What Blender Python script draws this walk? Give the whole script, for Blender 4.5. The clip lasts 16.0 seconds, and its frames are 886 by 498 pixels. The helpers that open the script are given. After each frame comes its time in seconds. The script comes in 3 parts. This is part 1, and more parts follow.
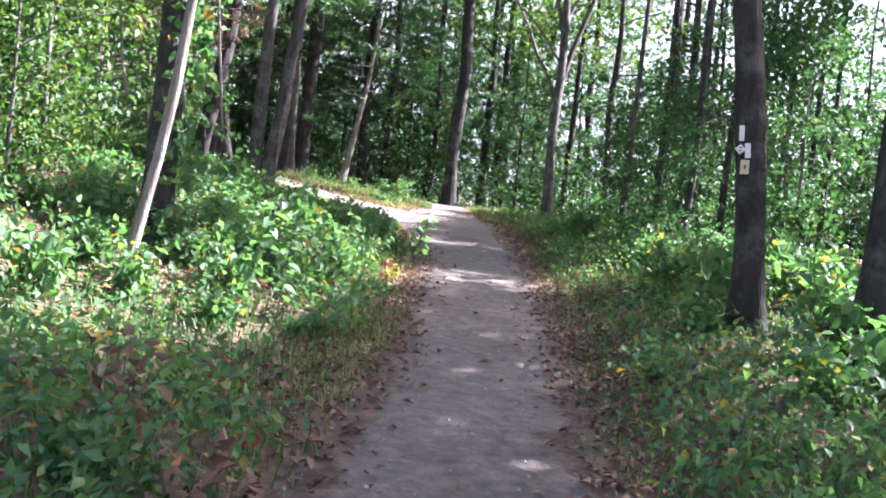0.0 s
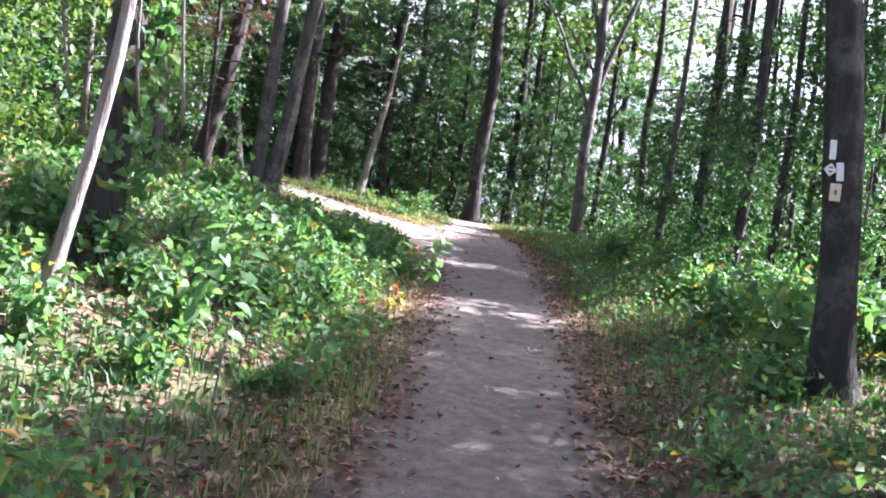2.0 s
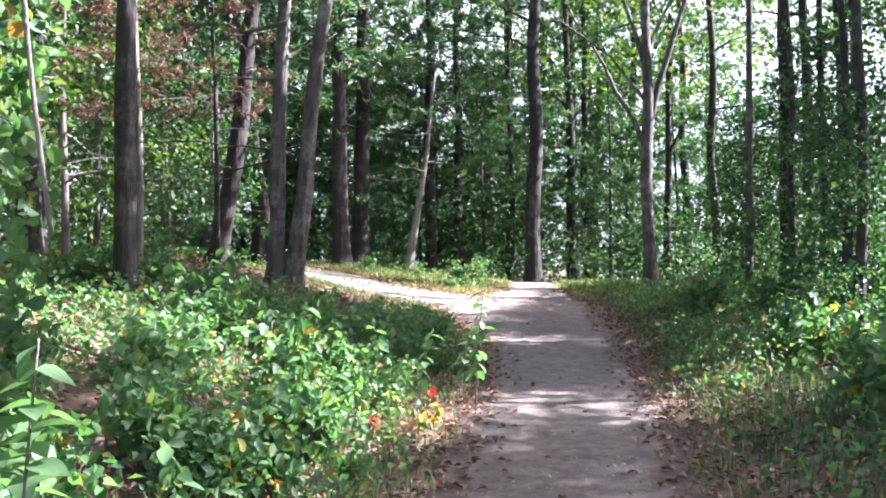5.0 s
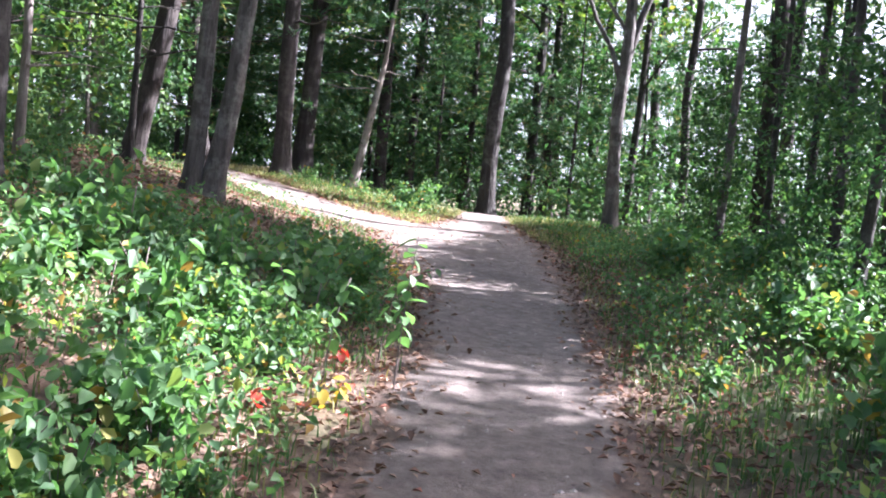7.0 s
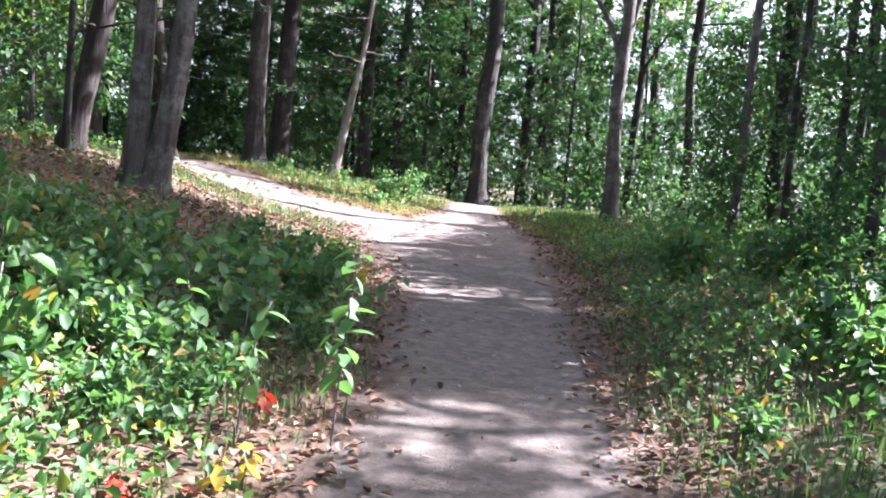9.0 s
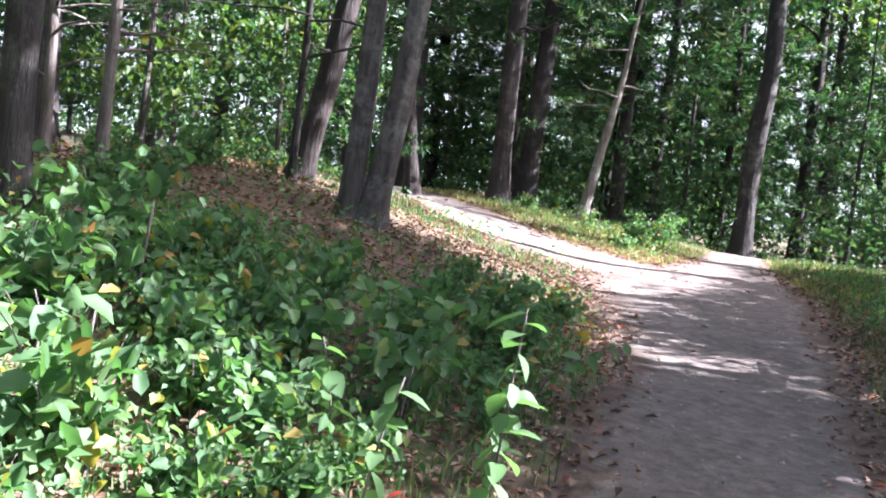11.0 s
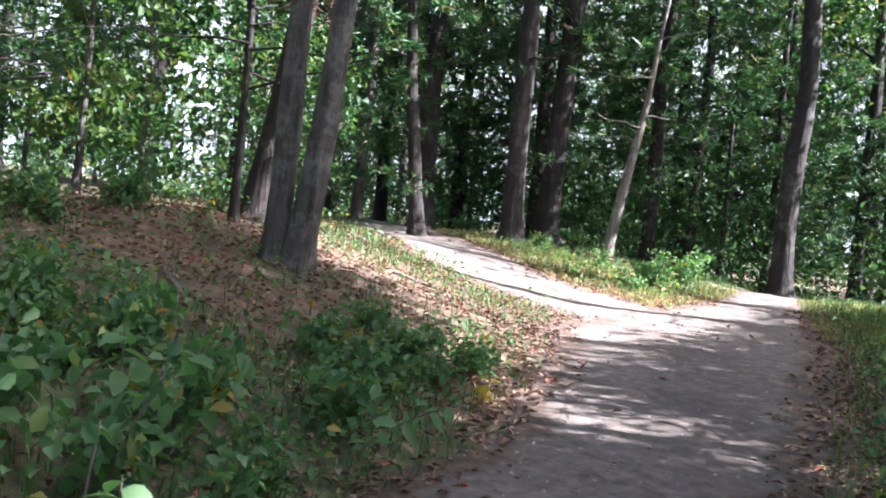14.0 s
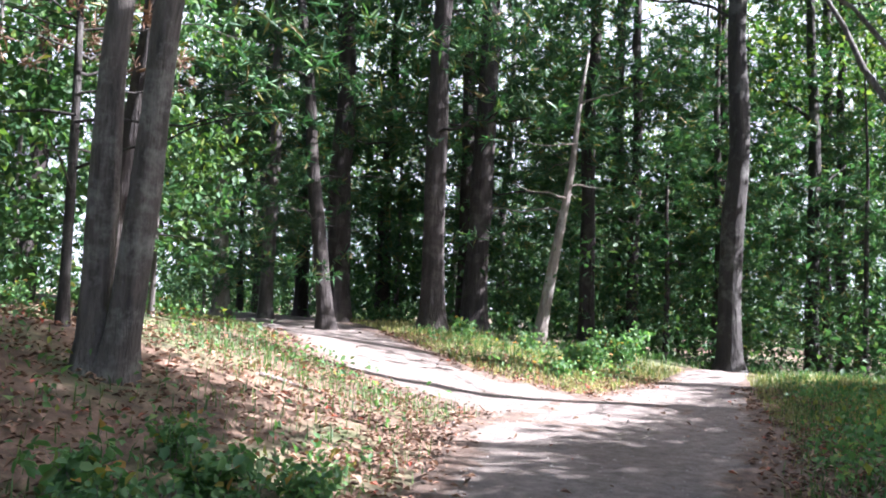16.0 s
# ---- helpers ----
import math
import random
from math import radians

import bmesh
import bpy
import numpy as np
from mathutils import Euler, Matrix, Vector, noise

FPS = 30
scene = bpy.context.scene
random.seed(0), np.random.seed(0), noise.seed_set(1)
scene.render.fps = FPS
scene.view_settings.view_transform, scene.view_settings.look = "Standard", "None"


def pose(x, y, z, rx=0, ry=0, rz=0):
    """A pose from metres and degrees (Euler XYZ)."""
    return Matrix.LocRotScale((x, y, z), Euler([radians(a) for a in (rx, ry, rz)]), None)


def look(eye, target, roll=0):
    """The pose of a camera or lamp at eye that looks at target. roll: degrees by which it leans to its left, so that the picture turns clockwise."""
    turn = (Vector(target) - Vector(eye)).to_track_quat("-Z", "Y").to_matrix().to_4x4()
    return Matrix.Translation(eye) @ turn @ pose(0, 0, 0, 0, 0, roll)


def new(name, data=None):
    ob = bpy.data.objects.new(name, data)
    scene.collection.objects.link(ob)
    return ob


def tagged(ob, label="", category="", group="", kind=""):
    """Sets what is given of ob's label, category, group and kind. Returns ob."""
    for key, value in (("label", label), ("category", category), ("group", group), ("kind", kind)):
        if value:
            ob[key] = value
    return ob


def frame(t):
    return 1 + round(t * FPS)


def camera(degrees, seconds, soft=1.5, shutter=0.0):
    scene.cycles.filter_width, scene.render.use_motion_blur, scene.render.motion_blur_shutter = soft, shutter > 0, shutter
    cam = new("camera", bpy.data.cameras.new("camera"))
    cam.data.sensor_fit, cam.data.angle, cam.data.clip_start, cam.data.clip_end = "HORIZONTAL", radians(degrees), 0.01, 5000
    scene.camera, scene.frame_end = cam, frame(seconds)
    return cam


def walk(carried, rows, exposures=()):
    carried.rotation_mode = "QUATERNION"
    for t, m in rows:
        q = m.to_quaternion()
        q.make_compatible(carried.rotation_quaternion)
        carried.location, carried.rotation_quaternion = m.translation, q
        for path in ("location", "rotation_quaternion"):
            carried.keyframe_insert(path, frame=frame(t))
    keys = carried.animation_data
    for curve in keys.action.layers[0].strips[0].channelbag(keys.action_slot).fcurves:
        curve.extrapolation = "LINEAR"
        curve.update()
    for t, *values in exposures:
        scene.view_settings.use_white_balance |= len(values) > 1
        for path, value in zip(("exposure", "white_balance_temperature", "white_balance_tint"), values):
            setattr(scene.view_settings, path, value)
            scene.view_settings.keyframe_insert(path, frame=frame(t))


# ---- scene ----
cam = camera(50, 16.0, soft=1.9)

# seconds, eye (m), yaw to the left, pitch up, roll (degrees)
ROWS = [
    (0, 0.000, -0.000, 1.504, 4.32, -3.65, 7.46),
    (0.5, -0.028, 0.317, 1.487, 8.90, -5.24, 9.00),
    (1, -0.046, 0.622, 1.533, 11.91, -5.16, 11.50),
    (1.5, -0.066, 1.094, 1.540, 7.62, -4.30, 8.19),
    (2, -0.034, 1.551, 1.546, 5.93, -3.06, 9.37),
    (2.5, -0.066, 1.952, 1.559, 5.54, -2.58, 9.76),
    (3, -0.031, 2.367, 1.536, 6.51, -2.53, 7.37),
    (3.5, -0.080, 2.660, 1.546, 10.46, -4.61, 9.40),
    (4, -0.030, 3.160, 1.595, 13.25, -4.20, 6.26),
    (4.5, 0.020, 3.511, 1.658, 13.06, -2.86, 0.19),
    (5, -0.002, 3.739, 1.663, 10.54, 0.32, 1.02),
    (5.2, 0.002, 3.831, 1.650, 9.63, -0.07, 1.46),
    (7.3, -0.179, 5.546, 1.787, 7.22, -5.32, 7.29),
    (7.5, -0.193, 5.713, 1.777, 7.25, -5.76, 6.82),
    (8, -0.139, 6.070, 1.799, 5.57, -5.78, 8.40),
    (8.5, -0.180, 6.436, 1.806, 6.90, -5.88, 8.53),
    (9, -0.151, 6.803, 1.794, 7.03, -5.11, 6.55),
    (9.5, -0.257, 7.255, 1.772, 12.31, -3.30, 8.62),
    (10, -0.271, 7.658, 1.738, 18.73, -3.35, 6.63),
    (10.2, -0.267, 7.800, 1.760, 19.49, -3.87, 7.39),
    (12.3, 0.420, 8.521, 1.776, 27.78, -3.66, 5.33),
    (12.5, 0.549, 8.635, 1.812, 26.87, -2.63, 4.07),
    (13, 0.632, 8.964, 1.815, 26.92, -1.29, 6.88),
    (13.5, 0.659, 9.288, 1.826, 26.60, -1.86, 6.62),
    (14, 0.709, 9.651, 1.865, 28.68, -2.65, 7.03),
    (14.5, 0.643, 10.139, 1.876, 26.35, -1.95, 1.62),
    (15, 0.668, 10.606, 1.949, 26.80, 0.59, -2.32),
    (15.5, 0.765, 10.974, 1.964, 27.73, 3.43, -1.72),
    (16, 0.700, 11.377, 1.853, 27.03, 3.06, 3.56),
]


def eye_pose(x, y, z, yaw, pitch, roll):
    a, b = radians(yaw), radians(pitch)
    ahead = Vector((-math.sin(a) * math.cos(b), math.cos(a) * math.cos(b), math.sin(b)))
    eye = Vector((x, y, z))
    return look(eye, eye + ahead, roll)


walk(cam, [(r[0], eye_pose(*r[1:])) for r in ROWS], exposures=[(0.0, 3.05, 5550, 27), (10.0, 3.0, 5550, 27), (13.0, 2.9, 5550, 22), (16.0, 2.8, 5550, 22)])

# ---- light ----
SUN_AZ, SUN_EL = radians(66), radians(43)  # clockwise from +y
to_sun = Vector((math.sin(SUN_AZ) * math.cos(SUN_EL), math.cos(SUN_AZ) * math.cos(SUN_EL), math.sin(SUN_EL)))
world = bpy.data.worlds.new("sky")
scene.world = world
world.use_nodes = True
wn = world.node_tree
sky = wn.nodes.new("ShaderNodeTexSky")
sky.sky_type = "NISHITA"
sky.sun_disc = False
sky.sun_elevation, sky.sun_rotation = SUN_EL, SUN_AZ
sky.dust_density, sky.air_density = 6.0, 1.0
wn.nodes["Background"].inputs["Strength"].default_value = 0.052
wn.links.new(sky.outputs["Color"], wn.nodes["Background"].inputs["Color"])
sun = new("sun", bpy.data.lights.new("sun", "SUN"))
sun.data.energy, sun.data.angle, sun.data.color = 5.0, radians(0.53), (1.0, 0.94, 0.84)
sun.matrix_world = look(to_sun * 60, (0, 0, 0))


# ---- materials ----
def material(name):
    m = bpy.data.materials.new(name)
    m.use_nodes = True
    nt = m.node_tree
    return m, nt, nt.nodes["Principled BSDF"]


def ramp(nt, fac, stops):
    r = nt.nodes.new("ShaderNodeValToRGB")
    els = r.color_ramp.elements
    while len(els) < len(stops):
        els.new(0.5)
    for e, (p, c) in zip(els, stops):
        e.position, e.color = p, (*c, 1)
    nt.links.new(fac, r.inputs["Fac"])
    return r.outputs["Color"]


def noise_out(nt, scale, detail=4.0, rough=0.6, stretch=None, kind="Object"):
    tc = nt.nodes.new("ShaderNodeTexCoord")
    n = nt.nodes.new("ShaderNodeTexNoise")
    n.inputs["Scale"].default_value, n.inputs["Detail"].default_value, n.inputs["Roughness"].default_value = scale, detail, rough
    src = tc.outputs[kind]
    if stretch:
        mp = nt.nodes.new("ShaderNodeMapping")
        mp.inputs["Scale"].default_value = stretch
        nt.links.new(src, mp.inputs["Vector"])
        src = mp.outputs["Vector"]
    nt.links.new(src, n.inputs["Vector"])
    return n.outputs["Fac"]


def mixed(nt, fac, a, b, mode="MIX"):
    mx = nt.nodes.new("ShaderNodeMix")
    mx.data_type, mx.blend_type = "RGBA", mode
    for sock, v in ((0, fac), (6, a), (7, b)):
        if isinstance(v, (int, float)):
            mx.inputs[sock].default_value = v
        elif isinstance(v, tuple):
            mx.inputs[sock].default_value = (*v, 1)
        else:
            nt.links.new(v, mx.inputs[sock])
    return mx.outputs[2]


def bumped(nt, bsdf, height, strength, distance):
    b = nt.nodes.new("ShaderNodeBump")
    b.inputs["Strength"].default_value, b.inputs["Distance"].default_value = strength, distance
    nt.links.new(height, b.inputs["Height"])
    nt.links.new(b.outputs["Normal"], bsdf.inputs["Normal"])


def leaf_material(name, stops, through_color, share=0.4, rough=0.55):
    m, nt, p = material(name)
    geo = nt.nodes.new("ShaderNodeNewGeometry")
    col = ramp(nt, geo.outputs["Random Per Island"], stops)
    big = noise_out(nt, 0.6, 2.0)
    col = mixed(nt, 0.55, col, ramp(nt, big, [(0.3, (0.55, 0.6, 0.5)), (0.7, (1.2, 1.15, 1.0))]), "MULTIPLY")
    nt.links.new(col, p.inputs["Base Color"])
    p.inputs["Roughness"].default_value = rough
    p.inputs["Specular IOR Level"].default_value = 0.4
    tr = nt.nodes.new("ShaderNodeBsdfTranslucent")
    nt.links.new(mixed(nt, 1.0, col, through_color, "MULTIPLY"), tr.inputs["Color"])
    ms = nt.nodes.new("ShaderNodeMixShader")
    ms.inputs[0].default_value = share
    nt.links.new(p.outputs[0], ms.inputs[1])
    nt.links.new(tr.outputs[0], ms.inputs[2])
    nt.links.new(ms.outputs[0], nt.nodes["Material Output"].inputs["Surface"])
    return m


def bark_material(name, dark, light, lichen, amount):
    m, nt, p = material(name)
    ridge = noise_out(nt, 14.0, 5.0, 0.65, (1.0, 1.0, 0.16))
    fine = noise_out(nt, 60.0, 4.0, 0.7, (1.0, 1.0, 0.3))
    col = ramp(nt, ridge, [(0.3, dark), (0.72, light)])
    col = mixed(nt, 0.5, col, ramp(nt, fine, [(0.3, (0.6, 0.58, 0.55)), (0.75, (1.25, 1.25, 1.25))]), "MULTIPLY")
    patch = ramp(nt, noise_out(nt, 2.6, 5.0, 0.7), [(0.5, (0, 0, 0)), (0.66, (amount, amount, amount))])
    col = mixed(nt, patch, col, lichen)
    nt.links.new(col, p.inputs["Base Color"])
    p.inputs["Roughness"].default_value = 0.9
    bumped(nt, p, ridge, 1.0, 0.06)
    return m


GREEN = [(0.0, (0.035, 0.085, 0.022)), (0.4, (0.06, 0.13, 0.03)), (0.75, (0.09, 0.17, 0.04)), (0.96, (0.15, 0.19, 0.045)), (1.0, (0.28, 0.22, 0.05))]
M_CANOPY = leaf_material("canopy_leaf", GREEN, (1.3, 1.35, 0.7), 0.4)
M_SHRUB = leaf_material("shrub_leaf", [(0.0, (0.06, 0.135, 0.06)), (0.45, (0.105, 0.21, 0.09)), (0.87, (0.16, 0.27, 0.115)), (0.95, (0.28, 0.29, 0.07)), (1.0, (0.4, 0.18, 0.06))], (1.3, 1.55, 0.75), 0.42)
M_DARKLEAF = leaf_material("understory_leaf", [(0.0, (0.03, 0.08, 0.035)), (0.6, (0.05, 0.12, 0.045)), (1.0, (0.1, 0.17, 0.05))], (1.2, 1.35, 0.8), 0.38)
M_NEEDLE = leaf_material("pine_needle", [(0.0, (0.035, 0.09, 0.05)), (0.6, (0.055, 0.13, 0.06)), (0.9, (0.1, 0.17, 0.06)), (1.0, (0.25, 0.17, 0.07))], (1.1, 1.4, 0.7), 0.3, 0.5)
M_DEADNEEDLE = leaf_material("brown_needle", [(0.0, (0.1, 0.06, 0.045)), (0.6, (0.17, 0.1, 0.07)), (1.0, (0.22, 0.15, 0.1))], (1.0, 0.9, 0.7), 0.25, 0.7)
M_GRASS = leaf_material("grass_blade", [(0.0, (0.045, 0.11, 0.035)), (0.6, (0.075, 0.16, 0.05)), (0.9, (0.14, 0.2, 0.07)), (1.0, (0.3, 0.27, 0.13))], (1.2, 1.35, 0.7), 0.35)
M_DRYGRASS = leaf_material("dry_grass_blade", [(0.0, (0.14, 0.2, 0.06)), (0.5, (0.27, 0.29, 0.1)), (1.0, (0.45, 0.38, 0.19))], (1.1, 1.1, 0.7), 0.35)
M_LITTER = leaf_material("fallen_leaf", [(0.0, (0.07, 0.042, 0.03)), (0.35, (0.15, 0.088, 0.06)), (0.7, (0.26, 0.165, 0.12)), (0.93, (0.38, 0.275, 0.215)), (1.0, (0.4, 0.07, 0.04))], (1.0, 0.8, 0.6), 0.15, 0.75)
M_REDLEAF = leaf_material("red_leaf", [(0.0, (0.35, 0.03, 0.025)), (1.0, (0.5, 0.09, 0.05))], (1.3, 0.6, 0.5), 0.4)
M_YELLOWLEAF = leaf_material("yellow_leaf", [(0.0, (0.4, 0.34, 0.04)), (1.0, (0.6, 0.45, 0.07))], (1.2, 1.1, 0.5), 0.4)
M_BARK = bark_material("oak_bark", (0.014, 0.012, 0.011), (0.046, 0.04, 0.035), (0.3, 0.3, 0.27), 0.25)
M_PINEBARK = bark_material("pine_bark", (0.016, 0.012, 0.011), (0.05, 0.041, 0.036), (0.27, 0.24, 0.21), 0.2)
M_PALEBARK = bark_material("pale_bark", (0.12, 0.1, 0.085), (0.34, 0.3, 0.26), (0.42, 0.42, 0.38), 0.6)
M_GREYBARK = bark_material("grey_bark", (0.035, 0.03, 0.027), (0.14, 0.125, 0.112), (0.34, 0.34, 0.3), 0.5)
M_TWIG = bark_material("dead_twig", (0.09, 0.075, 0.065), (0.26, 0.22, 0.2), (0.3, 0.3, 0.28), 0.4)


def soil_material():
    m, nt, p = material("forest_soil")
    big, mid, fine = noise_out(nt, 0.5, 4.0), noise_out(nt, 5.0, 6.0, 0.7), noise_out(nt, 45.0, 5.0, 0.75)
    litter = ramp(nt, mid, [(0.32, (0.045, 0.032, 0.022)), (0.5, (0.13, 0.085, 0.055)), (0.68, (0.25, 0.165, 0.115))])
    moss = ramp(nt, mid, [(0.3, (0.03, 0.05, 0.018)), (0.7, (0.11, 0.14, 0.05))])
    col = mixed(nt, ramp(nt, big, [(0.48, (0, 0, 0)), (0.6, (0.8, 0.8, 0.8))]), litter, moss)
    col = mixed(nt, 0.6, col, ramp(nt, fine, [(0.3, (0.5, 0.5, 0.5)), (0.7, (1.4, 1.4, 1.4))]), "MULTIPLY")
    nt.links.new(col, p.inputs["Base Color"])
    p.inputs["Roughness"].default_value = 0.95
    bumped(nt, p, mid, 0.8, 0.05)
    return m


def dirt_material():
    m, nt, p = material("packed_dirt")
    big, mid, fine = noise_out(nt, 0.9, 4.0), noise_out(nt, 9.0, 6.0, 0.7), noise_out(nt, 90.0, 5.0, 0.8)
    col = ramp(nt, mid, [(0.28, (0.095, 0.077, 0.064)), (0.52, (0.19, 0.16, 0.138)), (0.75, (0.3, 0.262, 0.232))])
    col = mixed(nt, 0.6, col, ramp(nt, big, [(0.3, (0.75, 0.7, 0.66)), (0.7, (1.15, 1.15, 1.15))]), "MULTIPLY")
    col = mixed(nt, 0.7, col, ramp(nt, fine, [(0.28, (0.5, 0.48, 0.45)), (0.5, (1, 1, 1)), (0.75, (1.35, 1.35, 1.35))]), "MULTIPLY")
    # crumbs of dark humus, and leaf mould creeping in from both rims
    crumb = noise_out(nt, 26.0, 3.0, 0.6)
    col = mixed(nt, ramp(nt, crumb, [(0.62, (0, 0, 0)), (0.7, (0.7, 0.7, 0.7))]), col, (0.06, 0.043, 0.033))
    rim = nt.nodes.new("ShaderNodeAttribute")
    rim.attribute_name = "rim"
    ragged = nt.nodes.new("ShaderNodeMath")
    ragged.operation = "MULTIPLY_ADD"
    ragged.inputs[1].default_value = 0.55
    nt.links.new(noise_out(nt, 3.2, 6.0, 0.72), ragged.inputs[0])
    nt.links.new(rim.outputs["Fac"], ragged.inputs[2])
    mould = ramp(nt, mid, [(0.32, (0.05, 0.034, 0.024)), (0.5, (0.12, 0.08, 0.055)), (0.68, (0.22, 0.15, 0.11))])
    col = mixed(nt, ramp(nt, ragged.outputs[0], [(0.93, (0, 0, 0)), (1.0, (0.9, 0.9, 0.9))]), col, mould)
    nt.links.new(col, p.inputs["Base Color"])
    p.inputs["Roughness"].default_value = 0.9
    bumped(nt, p, mixed(nt, 0.35, mid, fine), 0.9, 0.04)
    return m


M_SOIL, M_DIRT = soil_material(), dirt_material()


def plain_material(name, base, rough=0.6):
    m, nt, p = material(name)
    col = mixed(nt, 0.6, base, ramp(nt, noise_out(nt, 30.0, 4.0), [(0.3, (0.65, 0.63, 0.6)), (0.7, (1.1, 1.1, 1.1))]), "MULTIPLY")
    nt.links.new(col, p.inputs["Base Color"])
    p.inputs["Roughness"].default_value = rough
    return m


M_BLAZE = plain_material("white_blaze_paint", (0.75, 0.75, 0.72))
M_PLATE = plain_material("weathered_sign_plate", (0.62, 0.52, 0.36))
M_INK = plain_material("dark_sign_print", (0.12, 0.1, 0.08))
M_STONE = plain_material("pebble_stone", (0.36, 0.33, 0.3), 0.85)

# ---- the lie of the land ----
TRAIL = [(-30, 2.0), (-12, 0.6), (0, -0.02), (4, -0.08), (7.5, -0.18), (10, -0.3), (12, -0.42), (14, -0.6), (16, -0.88), (17.5, -1.22), (19, -1.62), (20.6, -1.62), (23, -1.72), (25.5, -1.95), (30, -1.2), (40, 3.0)]
TRAIL_W = [(-30, 0.75), (4, 0.7), (7.5, 0.66), (10, 0.75), (12, 0.77), (14, 0.82), (16, 1.0), (17.5, 1.2), (19, 1.45), (20.6, 1.18), (23, 0.72), (25.5, 0.42), (40, 0.4)]
BRANCH = [(-1.6, 20.4), (-3.2, 20.8), (-4.7, 21.1), (-6.3, 22.2), (-8.6, 24.4), (-11.5, 26.6), (-16, 29), (-22, 31.5)]
BRANCH_W = 1.1


def lerp(table, v):
    return float(np.interp(v, [a for a, _ in table], [b for _, b in table]))


def ease(a, b, v):
    t = min(max((v - a) / (b - a), 0.0), 1.0)
    return t * t * (3 - 2 * t)


def branch_off(x, y):
    best = 99.0
    for (ax, ay), (bx, by) in zip(BRANCH, BRANCH[1:]):
        ux, uy = bx - ax, by - ay
        k = min(max(((x - ax) * ux + (y - ay) * uy) / (ux * ux + uy * uy), 0.0), 1.0)
        best = min(best, math.hypot(x - ax - k * ux, y - ay - k * uy))
    return best


def trail_off(x, y):
    """Metres outside the trodden ground; below zero on it."""
    return min(abs(x - lerp(TRAIL, y)) - lerp(TRAIL_W, y), branch_off(x, y) - BRANCH_W)


def land(x, y):
    g = 0.0396 * min(max(y, -30.0), 26.0)
    c, w = lerp(TRAIL, y), lerp(TRAIL_W, y)
    left, right = max(c - w - x, 0.0), max(x - c - w, 0.0)
    g += 0.75 * ease(0, 4.5, left) * (1 - 0.55 * ease(17, 24, y))
    g += 0.26 * ease(0, 1.6, right) * (1 - ease(17, 24, y))
    g -= 0.75 * ease(25.5, 34, y)
    off = trail_off(x, y)
    if off > 0 and abs(x) < 40 and abs(y) < 60:
        g += ease(0, 0.8, off) * (0.05 + 0.07 * noise.noise((x * 0.7, y * 0.7, 0)) + 0.03 * noise.noise((x * 2.3, y * 2.3, 4)))
    else:
        g += 0.012 * noise.noise((x * 1.6, y * 1.6, 9))
    return g


def mesh_object(name, verts, faces, mat, parent=None, smooth=True):
    me = bpy.data.meshes.new(name)
    me.from_pydata([tuple(v) for v in verts], [], faces)
    me.materials.append(mat)
    if smooth:
        me.polygons.foreach_set("use_smooth", [True] * len(me.polygons))
    ob = new(name, me)
    ob.parent = parent
    return ob


def axis_steps(lo, hi, fine_lo, fine_hi, fine, coarse):
    out, v = [], lo
    while v < hi:
        out.append(v)
        v += fine if fine_lo <= v < fine_hi else coarse
    return out + [hi]


def build_ground():
    xs = [-1500, -400, -120] + axis_steps(-50, 50, -9, 7, 0.16, 2.0) + [120, 400, 1500]
    ys = [-1500, -400, -120] + axis_steps(-50, 70, -2, 30, 0.16, 2.0) + [120, 400, 1500]
    verts = [(x, y, land(x, y)) for y in ys for x in xs]
    n = len(xs)
    faces = [(j * n + i, j * n + i + 1, (j + 1) * n + i + 1, (j + 1) * n + i) for j in range(len(ys) - 1) for i in range(n - 1)]
    tagged(mesh_object("ground", verts, faces, M_SOIL), "forest floor of brown soil, moss and leaf litter", "ground", kind="structure")


def ribbon(name, line, half, label):
    """A trodden strip with a ragged edge, a little above the soil, hollowed by feet."""
    verts, faces, rims, cols = [], [], [], 25
    for i, (px, py, nx, ny) in enumerate(line):
        ragged = [0.2 * noise.noise((px * 1.3 + 5 * s, py * 1.3, 3)) + 0.12 * noise.noise((px * 4, py * 4 + 7 * s, 1)) + 0.06 * noise.noise((px * 11, py * 11 + 3 * s, 6)) for s in (-1, 1)]
        w0, w1 = half(i) + 0.1 + ragged[0], half(i) + 0.1 + ragged[1]
        for c in range(cols):
            u = -w0 + (w0 + w1) * c / (cols - 1)
            x, y = px + nx * u, py + ny * u
            rim = abs(2 * c / (cols - 1) - 1)
            hollow = 0.012 * noise.noise((x * 3.1, y * 3.1, 12)) + 0.006 * noise.noise((x * 9, y * 9, 2))
            verts.append((x, y, land(x, y) + 0.02 + (hollow if rim < 0.95 else -0.03)))
            rims.append(rim)
        if i:
            a, b = (i - 1) * cols, i * cols
            faces += [(a + c, a + c + 1, b + c + 1, b + c) for c in range(cols - 1)]
    ob = mesh_object(name, verts, faces, M_DIRT)
    ob.data.attributes.new("rim", "FLOAT", "POINT").data.foreach_set("value", rims)
    tagged(ob, label, "trail", kind="structure")


